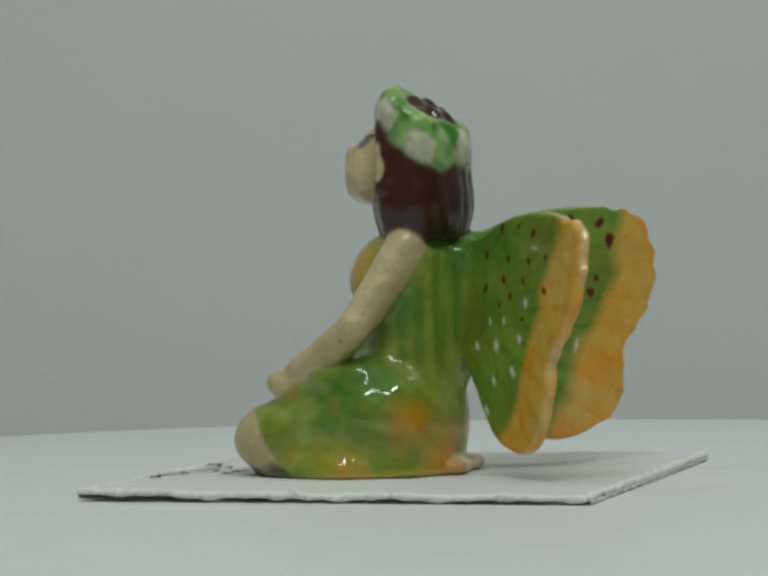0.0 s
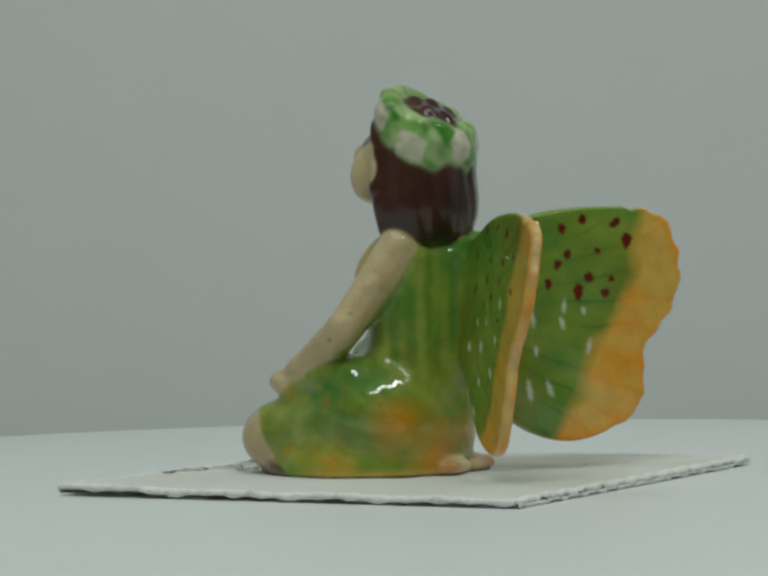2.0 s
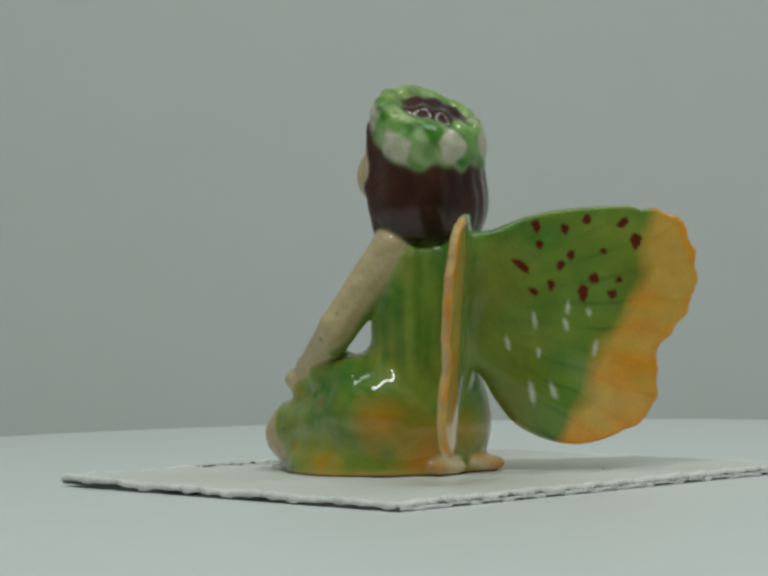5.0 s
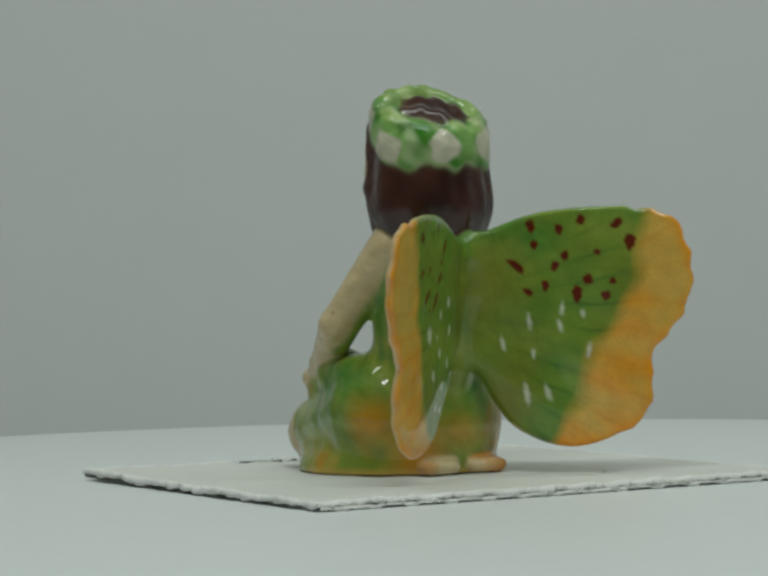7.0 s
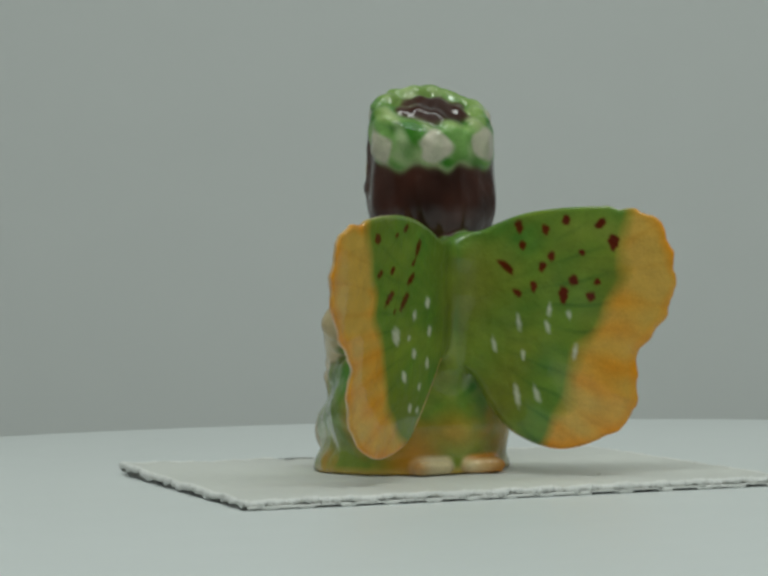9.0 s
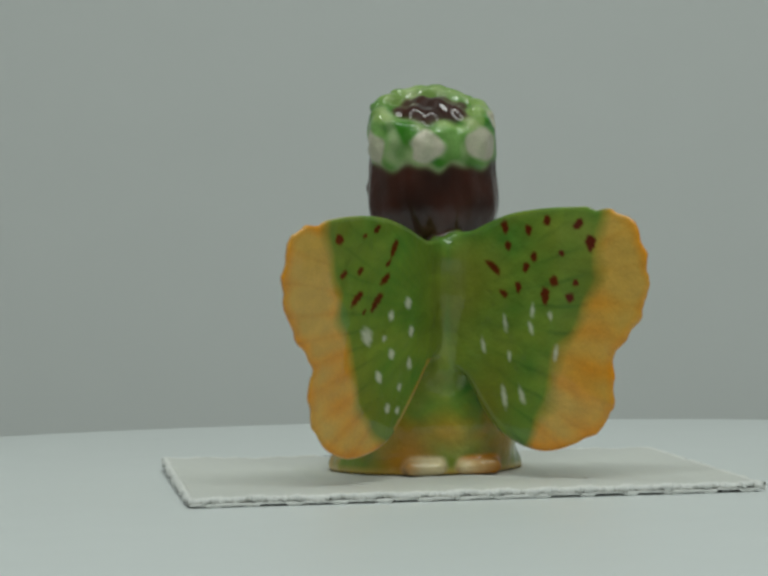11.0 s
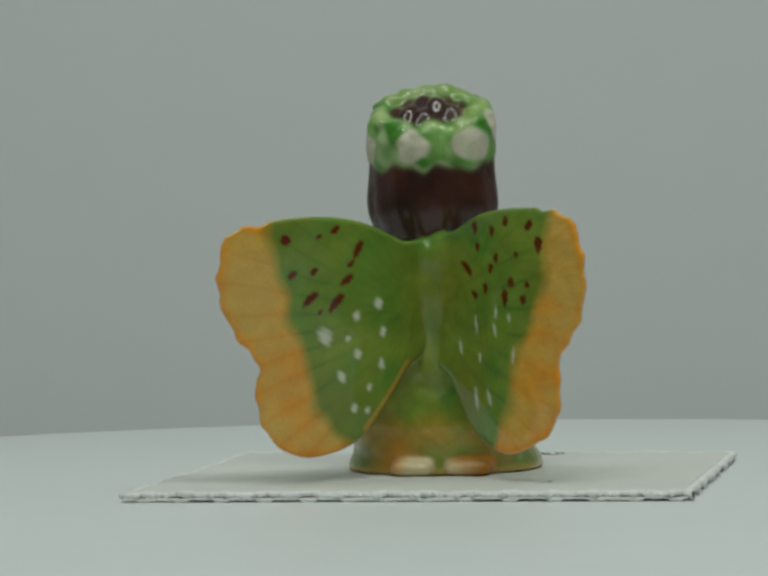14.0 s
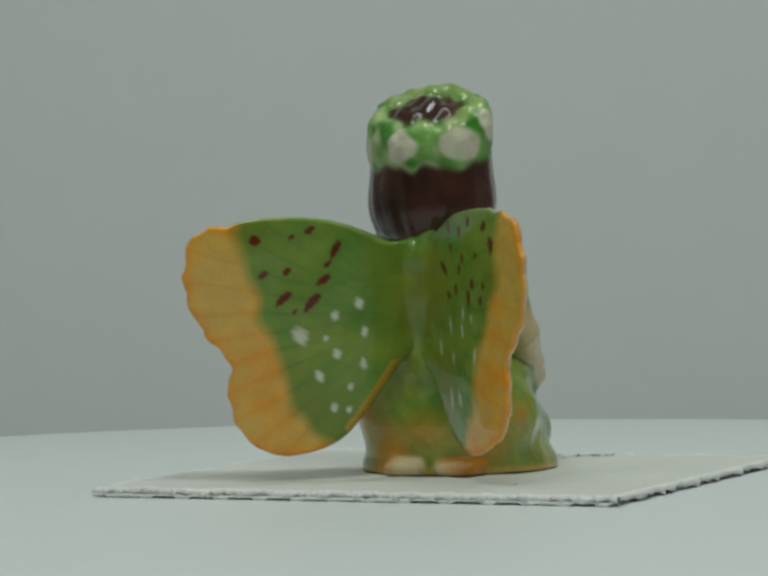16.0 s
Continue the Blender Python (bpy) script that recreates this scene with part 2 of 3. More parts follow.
def hair(p):
    ang = np.arctan2(p[1] - HEAD[1], p[0] - HEAD[0])
    dr = head_column(p, 0.0) + 0.13 * np.sin(11 * ang + 0.5 * np.sin(0.4 * p[2])) * np.sin(4 * ang + 0.2 * p[2])
    y = p[1] - HEAD[1]
    dz = np.maximum(p[2] - (46.5 + 0.25 * y - np.where(y < 0, 0.10, 0.05) * y * y - 0.06 * (p[0] - HEAD[0]) ** 2 + 0.22 * np.sin(1.1 * p[0] + 1.6 * p[1]) + 0.16 * np.sin(2.3 * p[0] - 1.1 * p[1] + 1.0)), 28.9 - p[2]) + 1.2
    dr = dr - 0.4
    body = np.sqrt(np.maximum(dr, 0) ** 2 + np.maximum(dz, 0) ** 2) + np.minimum(np.maximum(dr, dz), 0) - 1.2
    lock = smin(cone(p, (-4.3, 2.2, 30.2), (-4.7, 2.9, 35.5), 1.1, 1.3), cone(p, (-4.7, 2.9, 35.5), (-4.2, 3.2, 43.2), 1.3, 1.1), 0.5)
    lock = lock + 0.06 * np.sin(1.7 * p[2] + 0.8 * p[0]) * np.sin(0.9 * p[2])
    return smin(body, lock, 0.9)


def crown_edge(p):
    """Height of the wreath's lower edge."""
    ang = np.degrees(np.arctan2(p[1] - HEAD[1], p[0] - HEAD[0]))
    return np.interp(p[1], [-7.0, -2.3, 0.0, 1.8, 4.0, 6.0], [37.7, 38.0, 39.4, 41.2, 43.4, 44.6]) - 0.35 * np.cos(np.radians((ang + 95) * 7)) \
        + 0.18 * np.sin(np.radians(ang * 13))


def face_shape(p):
    f = smin(ellipsoid(p, (1.6, 3.6, 38.2), (5.2, 5.2, 5.5)), ellipsoid(p, (1.6, 6.6, 35.9), (3.0, 3.1, 2.4)), 1.0)
    f = smin(f, np.minimum(ellipsoid(p, (-1.2, 6.2, 37.0), (2.5, 2.4, 3.2)), ellipsoid(p, (4.4, 6.2, 37.0), (2.5, 2.4, 3.2))), 0.8)
    f = smin(f, ellipsoid(p, (1.6, 8.5, 37.5), (2.2, 1.25, 1.6)), 0.8)
    return smin(f, ellipsoid(p, (1.6, 8.9, 39.5), (0.8, 0.8, 1.5)), 1.2)


FLOWERS = [(-100, 40.4), (-46, 40.6), (4, 43.0), (58, 44.4), (102, 45.6), (142, 44.4), (-165, 40.6)]   # degrees round the head, height


def ring_place(deg, out=0.0, up=0.0):
    a = radians(deg)
    y = (4.25 + out * 0.78) * math.sin(a) * (0.76 if a % (2 * math.pi) < math.pi else 1.0)
    return (HEAD[0] - 0.1 + (5.75 + out) * math.cos(a), HEAD[1] + y, 43.9 + (0.76 if y > 0 else 0.52) * y + up + 0.35 * math.exp(-(((deg - 90) % 360 + 180) % 360 - 180) ** 2 / 900))


def flower_place(deg, height, out):
    x, y, _ = ring_place(deg, out)
    return x, y, height


def crown(p):
    dr = head_column(p, 0.18)
    dz = np.maximum(p[2] - (43.9 + 0.50 * (p[1] - HEAD[1])), crown_edge(p) - p[2]) + 0.8
    f = np.sqrt(np.maximum(dr - 0.8, 0) ** 2 + np.maximum(dz, 0) ** 2) + np.minimum(np.maximum(dr - 0.8, dz), 0) - 0.8
    for k in range(22):
        a = k * 360 / 22
        r = 1.38 + 0.28 * math.sin(k * 2.3)
        f = smin(f, ellipsoid(p, ring_place(a, 0.3 + 0.3 * math.sin(k * 1.7), 0.25 * math.sin(k * 3.1)), (r, r * 0.9, r * 1.05)), 1.0)
    for n, (deg, height) in enumerate(FLOWERS):
        r = 1.85 + 0.25 * math.sin(2.7 * n)
        f = smin(f, ellipsoid(p, flower_place(deg, height, 0.65), (r, r * 0.85, r)), 0.7)
        for k in range(5):   # petals round each flower
            a = 2 * math.pi * k / 5 + n
            f = smin(f, ellipsoid(p, flower_place(deg + 11 * math.cos(a), height + 1.35 * math.sin(a), 1.35), (0.95, 0.8, 0.85)), 0.35)
        f = smin(f, ellipsoid(p, ring_place(deg + 27, 0.95, -1.5 + 0.5 * math.sin(n)), (1.3, 1.0, 1.9)), 0.5)
        f = smin(f, ellipsoid(p, ring_place(deg + 19, 0.8, 0.7), (1.3, 0.8, 0.8)), 0.3)
        f = smin(f, ellipsoid(p, ring_place(deg - 19, 1.1, 0.1), (0.8, 0.9, 1.1)), 0.3)
    # two leaf tips that stand out of the wreath
    f = smin(f, ellipsoid(p, (7.3, -1.0, 44.6), (1.2, 1.1, 0.9)), 0.5)
    f = smin(f, ellipsoid(p, (5.9, -4.0, 42.0), (1.1, 1.1, 1.5)), 0.5)
    return f


# wing outlines: distance out from the back, and height
RIGHT_RIM = [(2.75, 27.9), (8.0, 30.2), (12.5, 31.9), (17.5, 32.6), (23.1, 32.7), (26.8, 32.3), (30.0, 31.0), (31.7, 27.8), (32.5, 24.7), (32.3, 22.3),
             (31.0, 19.2), (28.4, 16.2), (27.4, 14.4), (27.5, 10.1), (26.1, 7.0), (22.8, 4.7), (18.3, 3.3), (14.6, 3.7), (10.8, 5.7), (8.3, 8.8), (6.4, 11.9), (3.1, 15.5)]
LEFT_RIM = [(-2.2, 27.8), (1.0, 29.0), (5.2, 30.9), (9.2, 31.9), (14.3, 32.1), (18.8, 31.6), (23.9, 30.3), (25.4, 27.4), (26.1, 23.9), (25.6, 21.0), (23.4, 17.4),
            (20.9, 14.5), (21.7, 12.2), (21.5, 8.5), (19.4, 5.1), (16.0, 3.2), (12.2, 3.3), (8.4, 4.6), (5.6, 7.2), (2.4, 11.3), (0.6, 13.8), (-2.0, 17.0)]


def smooth_rim(rim, scallop):
    pts, n = [], len(rim)
    for i in range(n):
        p0, p1, p2, p3 = (np.array(rim[(i + d) % n]) for d in (-1, 0, 1, 2))
        for s in np.linspace(0, 1, 9)[:-1]:
            c = 0.5 * (2 * p1 + (p2 - p0) * s + (2 * p0 - 5 * p1 + 4 * p2 - p3) * s * s + (3 * p1 - p0 - 3 * p2 + p3) * s ** 3)
            pts.append(c)
    pts = np.array(pts)
    mid = np.array((0.5 * pts[:, 0].max(), 18.0))
    out = pts - mid
    out /= np.linalg.norm(out, axis=1)[:, None]
    run = np.concatenate([[0], np.cumsum(np.linalg.norm(np.diff(pts, axis=0), axis=1))])
    outer = np.clip((pts[:, 0] - 0.66 * pts[:, 0].max()) / 3, 0, 1)
    return pts + out * (outer * scallop * (np.abs(np.sin(run * 0.80)) - 0.5 + 0.35 * np.sin(run * 0.47) + 0.2 * np.sin(run * 2.3) + 0.22 * np.sin(run * 4.1) * np.sin(run * 0.9)))[:, None]


def polygon_distance(pts, s, z):
    """Signed distance in the plane, negative inside."""
    best, inside = np.full(s.shape, 1e9, np.float32), np.zeros(s.shape, bool)
    for i in range(len(pts)):
        (ax, az), (bx, bz) = pts[i], pts[(i + 1) % len(pts)]
        ex, ez = bx - ax, bz - az
        tt = np.clip(((s - ax) * ex + (z - az) * ez) / (ex * ex + ez * ez + 1e-9), 0, 1)
        best = np.minimum(best, (s - ax - tt * ex) ** 2 + (z - az - tt * ez) ** 2)
        cross = (az > z) != (bz > z)
        if ez:
            inside ^= cross & (s < ax + (z - az) / ez * ex)
    return np.where(inside, -1, 1) * np.sqrt(best)


GS, GZ = np.meshgrid(np.arange(-3, 37, 0.2), np.arange(-1, 37, 0.2), indexing="ij")
WINGS = []   # slope, lean, offset, side, rim table
for side, slope, lean, offset, rim in ((1, -0.966, -0.032, -1.78, RIGHT_RIM), (-1, 0.799, -0.105, -5.63, LEFT_RIM)):
    WINGS.append((side, slope, lean, offset, polygon_distance(smooth_rim(rim, 0.44), GS, GZ)))


def wing_coords(p, wing):
    side, slope, lean, offset, _ = wing
    k = math.sqrt(1 + slope * slope)
    s = side * p[0] * k
    bow = (-0.30 * np.sin((np.clip(s, 6, 33) - 14) * 0.25) if side > 0 else -0.35 * np.sin((np.clip(s, 4, 28) - 6) * 0.20)) + 0.04 * np.sin(0.55 * p[2] + 0.5 * s)
    if side < 0:
        bow = bow - 0.8 * np.clip((s - 9) / 14, 0, 1) * np.clip((p[2] - 15) / 13, -0.3, 1)
    root = 1.5 * np.clip((4.0 - s) / 6.0, 0, 1) ** 1.5 if side < 0 else 0.0
    off = (p[1] - (offset + root + slope * p[0] + lean * p[2])) / k - bow
    return s, off


def rim_distance(wing, s, z):
    a = np.clip((s + 3) / 0.2, 0, GS.shape[0] - 1.001)
    b = np.clip((z + 1) / 0.2, 0, GS.shape[1] - 1.001)
    i, j = a.astype(np.int32), b.astype(np.int32)
    fa, fb = a - i, b - j
    g = wing[4]
    return (g[i, j] * (1 - fa) + g[i + 1, j] * fa) * (1 - fb) + (g[i, j + 1] * (1 - fa) + g[i + 1, j + 1] * fa) * fb


def wing_shape(p, wing):
    s, off = wing_coords(p, wing)
    d2 = rim_distance(wing, s, p[2])
    half = 0.60 + 0.04 * np.clip(-d2 / 4, 0, 1) + 0.5 * np.exp(-np.clip(s, 0, 40) / 5.0)
    rr = 0.48
    a, b = d2 + rr, np.abs(off) - half + rr
    return np.sqrt(np.maximum(a, 0) ** 2 + np.maximum(b, 0) ** 2) + np.minimum(np.maximum(a, b), 0) - rr


L_ARM = [(-4.3, 0.8, 28.3), (-8.9, 6.2, 18.6), (-6.2, 13.6, 13.4), (-5.2, 16.6, 11.2)]
R_ARM = [(7.8, 1.0, 28.3), (11.2, 6.3, 17.2), (9.6, 12.8, 13.2), (8.6, 15.4, 11.2)]


def arm(p, a):
    f = smin(cone(p, a[0], a[1], 2.4, 1.9), cone(p, a[1], a[2], 1.9, 1.6), 0.5)
    f = smin(f, cone(p, a[2], a[3], 1.7, 1.3), 0.6)
    return smin(f, ellipsoid(p, (a[3][0], a[3][1] - 0.3, a[3][2] + 0.3), (2.1, 2.3, 1.7)), 0.5)


def torso(p):
    f = column(p, 2.0, 1.4, 7.4, 6.0, 2.0, 30.0, 3.6)
    f = smin(f, ellipsoid(p, (1.8, 4.6, 24.0), (5.6, 4.8, 4.6)), 2.0)
    f = smin(f, ellipsoid(p, (2.0, 1.2, 6.0), (9.4, 5.6, 8.0)), 2.6)
    f = f + 0.16 * np.sin(1.9 * p[0] + 0.5 * np.sin(0.35 * p[2])) * np.clip((p[2] - 8) / 6, 0, 1) * (p[1] < 2)
    return smin(f, smin(cone(p, (2.2, -3.7, 13.0), (2.2, -3.7, 24.4), 2.0, 2.2), ellipsoid(p, (2.2, -5.0, 27.0), (2.4, 1.5, 1.2)), 1.0), 2.0)


def skirt(p):
    f = smin(cone(p, (-3.2, 5.0, 7.2), (-3.2, 18.4, 4.7), 7.2, 4.5), cone(p, (6.6, 5.0, 6.8), (6.2, 16.6, 4.4), 6.6, 4.2), 2.5)
    f = smin(f, ellipsoid(p, (1.5, 8.5, 0.2), (12.3, 13.2, 6.2)), 2.0)
    f = smin(f, np.minimum(ellipsoid(p, (-4.3, 6.8, 11.3), (3.6, 4.2, 3.3)), ellipsoid(p, (7.8, 6.8, 11.0), (3.2, 4.2, 3.2))), 1.6)
    f = smin(f, smin(ellipsoid(p, (2.0, 6.3, 12.5), (4.5, 3.6, 5.0)), ellipsoid(p, (3.0, 8.2, 13.4), (4.0, 2.8, 3.4)), 1.0), 1.2)
    return f + 0.07 * np.sin(0.9 * p[0] + 0.55 * p[1] + 0.4 * np.sin(0.9 * p[2])) * np.sin(0.95 * p[2] - 0.35 * p[1]) \
        + 0.04 * np.sin(1.9 * p[1] - 1.2 * p[2]) * np.sin(1.4 * p[0] + 0.8 * p[2])


def knees(p):
    return smin(ellipsoid(p, (-3.2, 19.5, 4.3), (4.2, 4.0, 3.6)), ellipsoid(p, (6.0, 17.7, 4.2), (4.2, 4.0, 3.5)), 1.5)


def feet(p):
    def foot(cx, cy, hx, hy):
        r = 0.95
        top = 1.15 + 0.12 * (p[1] - cy) - 0.05 * (p[0] - cx) ** 2 / 2
        d = [np.abs(p[0] - cx - 0.10 * (p[2] - 1)) - hx + r, np.abs(p[1] - cy) - hy + r, np.abs(p[2] - 0.85) - top + r]
        return np.sqrt(sum(np.maximum(q, 0) ** 2 for q in d)) + np.minimum(np.maximum(np.maximum(d[0], d[1]), d[2]), 0) - r

    return np.minimum(foot(-0.7, -3.5, 2.6, 2.6), foot(6.2, -3.4, 2.8, 2.5))


def webs(p):
    """Clay left between the arms and the bodice."""
    f = np.minimum(cone(p, (-4.0, 0.8, 27.0), (-6.6, 4.0, 20.6), 2.0, 1.5), cone(p, (8.0, 0.8, 27.0), (9.8, 4.0, 20.0), 2.0, 1.5))
    f = np.minimum(f, np.minimum(cone(p, (-6.6, 4.4, 20.2), (-7.5, 7.6, 16.2), 1.6, 1.5), cone(p, (9.0, 4.4, 19.6), (9.8, 7.2, 15.8), 1.6, 1.5)))
    f = np.minimum(f, np.minimum(cone(p, (-6.2, 10.6, 12.0), (-6.2, 6.6, 12.4), 2.4, 2.2), cone(p, (9.0, 10.2, 11.8), (9.0, 6.6, 12.0), 2.0, 2.0)))
    return np.minimum(f, np.minimum(cone(p, (-5.2, 15.0, 10.4), (-5.8, 9.0, 13.4), 2.2, 2.2), cone(p, (8.2, 14.2, 10.4), (8.3, 9.0, 13.0), 1.9, 1.9)))


def neck(p):
    return cone(p, (1.8, 0.2, 27.5), (1.7, 1.0, 34.0), 3.2, 3.0)


def figure_shape(p):
    f = smin(torso(p), skirt(p), 2.2)
    f = smin(f, knees(p), 0.6)
    f = smin(f, feet(p), 0.6)
    f = smin(f, neck(p), 1.0)
    f = smin(f, webs(p), 1.2)
    for a in (L_ARM, R_ARM):
        f = smin(f, arm(p, a), 0.7)
    high = np.clip((p[2] - 13) / 9, 0, 1)
    f = smin(f, smin(wing_shape(p, WINGS[0]), wing_shape(p, WINGS[1]), 0.4 + 2.8 * high), 0.5 + 1.8 * high)
    g = smin(face_shape(p), hair(p), 0.25)
    g = smin(g, crown(p), 0.3)
    f = smin(f, g, 0.4)
    return np.maximum(f, 0.02 - p[2])


def surface(shape, lo, hi, step):
    """A quad mesh of shape = 0 on a grid of that step: one vertex in each crossed cell."""
    axes = [np.arange(lo[i], hi[i] + step, step, dtype=np.float32) for i in range(3)]
    f = np.concatenate([shape([axes[0][a:a + 24][:, None, None], axes[1][None, :, None], axes[2][None, None, :]]).astype(np.float32)
                        for a in range(0, len(axes[0]), 24)])
    neg = f < 0
    s = [slice(None, -1), slice(1, None)]
    count = sum(neg[s[a], s[b], s[c]].astype(np.int8) for a in (0, 1) for b in (0, 1) for c in (0, 1))
    ci, cj, ck = np.nonzero((count > 0) & (count < 8))
    index = np.full(count.shape, -1, np.int32)
    index[ci, cj, ck] = np.arange(len(ci))
    total, hits = np.zeros((len(ci), 3)), np.zeros(len(ci))
    offs = [(a, b, c) for a in (0, 1) for b in (0, 1) for c in (0, 1)]
    for o in offs:
        for d in range(3):
            if o[d]:
                continue
            e = [o[0] + (d == 0), o[1] + (d == 1), o[2] + (d == 2)]
            f0 = f[ci + o[0], cj + o[1], ck + o[2]]
            f1 = f[ci + e[0], cj + e[1], ck + e[2]]
            m = (f0 < 0) != (f1 < 0)
            q = np.zeros((len(ci), 3)) + o
            q[:, d] = f0 / np.where(m, f0 - f1, 1)
            total += q * m[:, None]
            hits += m
    verts = (total / hits[:, None] + np.stack([ci, cj, ck], 1)) * step + np.array([a[0] for a in axes])
    quads = []
    for d in range(3):
        u, v = (d + 1) % 3, (d + 2) % 3
        n0, n1 = [slice(None)] * 3, [slice(None)] * 3
        n0[d], n1[d] = slice(None, -1), slice(1, None)
        flip = neg[tuple(n0)] != neg[tuple(n1)]
        at = np.stack(np.nonzero(flip), 1)
        at = at[(at[:, u] > 0) & (at[:, v] > 0) & (at[:, u] < count.shape[u]) & (at[:, v] < count.shape[v])]
        c = []
        for du, dv in ((1, 1), (0, 1), (0, 0), (1, 0)):
            b = at.copy()
            b[:, u] -= du
            b[:, v] -= dv
            c.append(index[b[:, 0], b[:, 1], b[:, 2]])
        quad = np.stack(c, 1)
        inside = neg[at[:, 0], at[:, 1], at[:, 2]]
        quads.append(np.where(inside[:, None], quad, quad[:, ::-1]))
    return verts, np.concatenate(quads)


def srgb(r, g, b):
    return np.array([(c / 255 / 12.92) if c < 10 else ((c / 255 + 0.055) / 1.055) ** 2.4 for c in (r, g, b)])


def waves(p, scale, seed):
    """Soft blotches, about -1 to 1."""
    rng = np.random.RandomState(seed)
    total = 0
    for k in range(6):
        d = rng.normal(size=3)
        d *= scale * (0.7 + 0.25 * k) / np.linalg.norm(d)
        total = total + np.sin(p[0] * d[0] + p[1] * d[1] + p[2] * d[2] + rng.uniform(0, 6) + 0.8 * np.sin(p[2] * scale * 0.7 + k))
    return total / 3


def blend(col, other, w):
    return col + (np.asarray(other) - col) * np.clip(w, 0, 1)[:, None]


GREEN, DEEP, LIME, OLIVE = srgb(128, 152, 54), srgb(76, 130, 48), srgb(158, 168, 74), srgb(120, 128, 40)
ORANGE, AMBER, CREAM = srgb(232, 150, 24), srgb(218, 174, 80), srgb(220, 202, 158)
PETAL = srgb(212, 204, 184)
SKIN, HAIR, WHITE, RUST = srgb(204, 184, 142), srgb(72, 38, 28), srgb(216, 218, 198), srgb(98, 28, 4)
# dabs of paint on the wings: distance along x, height, half width, half height, lean
R_RED = [(8.6, 30.4, 0.38, 0.86, -0.12), (11, 30, 0.36, 0.67, -0.06), (12.9, 31.2, 0.38, 0.67, 0), (16.1, 30.7, 0.49, 0.69, 0.35), (17.3, 28.3, 0.54, 1.03, 0), (8.9, 28.1, 0.34, 0.55, -0.1),
         (11.5, 26.7, 0.34, 0.67, 0.01), (14.3, 27.2, 0.32, 0.42, -0.05), (7.4, 25.5, 0.51, 0.98, -0.59), (10.7, 25.5, 0.34, 0.67, 0.14), (13.5, 23.8, 0.46, 0.70, -0.05), (15.7, 23.6, 0.33, 0.45, -0),
         (9.9, 23.1, 0.33, 0.73, -0.02), (8.4, 22.3, 0.39, 0.58, -0.3), (12.6, 22, 0.45, 1.09, -0.01), (15.1, 21.8, 0.45, 0.64, -0.02)]
R_WHITE = [(11.3, 20.3, 0.24, 0.92, 0.06), (8.5, 18.8, 0.25, 1.16, -0.11), (11.1, 18.2, 0.26, 0.9, -0.19), (13.1, 19.6, 0.26, 0.67, -0.1), (6.2, 16, 0.25, 1.09, -0.14), (8.9, 14.7, 0.22, 0.7, -0.04),
           (13.6, 15.1, 0.28, 1.08, 0.11), (8.3, 9.8, 0.31, 1.61, -0.11), (10.1, 10, 0.31, 1.2, -0.21)]
L_RED = [(-12.9, 29.4, 0.57, 0.67, -0.04), (-9.4, 29.7, 0.31, 0.36, 0.58), (-7.7, 30.5, 0.42, 0.55, 0.52), (-5.4, 28, 0.40, 1.15, 0.36), (-6.2, 26.3, 0.32, 0.44, 0.52), (-10.1, 25.5, 0.38, 0.48, 0.37),
         (-12.4, 25.1, 0.43, 0.55, 0.51), (-6.6, 24.5, 0.54, 0.77, 0.66), (-10.6, 22.2, 0.54, 0.98, 0.72), (-7.9, 21.7, 0.53, 1.21, 0.61), (-9.6, 20.6, 0.25, 0.36, 0.41)]
L_WHITE = [(-3.4, 21.4, 0.51, 0.79, -0.01), (-5.8, 20, 0.44, 0.69, 0.06), (-9.2, 17.6, 0.80, 1.21, -0.17), (-6.8, 17.3, 0.33, 0.38, 0.06), (-3, 18, 0.40, 0.72, 0.09), (-5.8, 15.4, 0.47, 0.69, -0.06),
           (-3.3, 14.1, 0.38, 0.83, -0.03), (-7.6, 12.7, 0.47, 0.80, -0.23), (-4.7, 11.3, 0.33, 0.50, 0.06), (-6.4, 8.8, 0.40, 0.63, 0.03), (-5, 8.5, 0.33, 0.44, 0.06)]
F_RED = [(-4.9, 30.2, 0.31, 0.69, 0.01), (-7.7, 30.4, 0.26, 0.35, -0.06), (-10.2, 29.5, 0.39, 0.59, -0.11), (-2.6, 27.1, 0.27, 0.63, 0.18), (-6.4, 26.5, 0.38, 0.47, 0.14), (-10, 26.2, 0.34, 0.53, 0.21),
         (-13, 26.7, 0.44, 0.4, 0.03), (-5.8, 24.1, 0.35, 0.6, 0.1), (-9.3, 23.8, 0.3, 0.53, 0.07), (-3, 22.9, 0.3, 0.69, -0.24), (-7.2, 22, 0.34, 0.5, -0.09), (-13.7, 22.7, 0.47, 0.45, 0.44),
         (-5.6, 20.9, 0.22, 0.35, 0.06), (-9.8, 19.2, 0.43, 0.3, 0.8)]
F_WHITE = [(-10.1, 21.2, 0.43, 0.73, 0.12), (-4.2, 18.9, 0.24, 0.63, 0.14), (-6.6, 19, 0.28, 0.53, 0.19), (-2.3, 15.8, 0.35, 0.63, 0.24), (-5.5, 15.9, 0.54, 0.87, 0.08), (-9.7, 16.8, 0.41, 0.67, 0.32),
           (-9, 12.9, 0.6, 0.76, 0.48), (-5.6, 11.7, 0.33, 0.65, 0.34), (-4.9, 8, 0.35, 0.72, 0.63)]


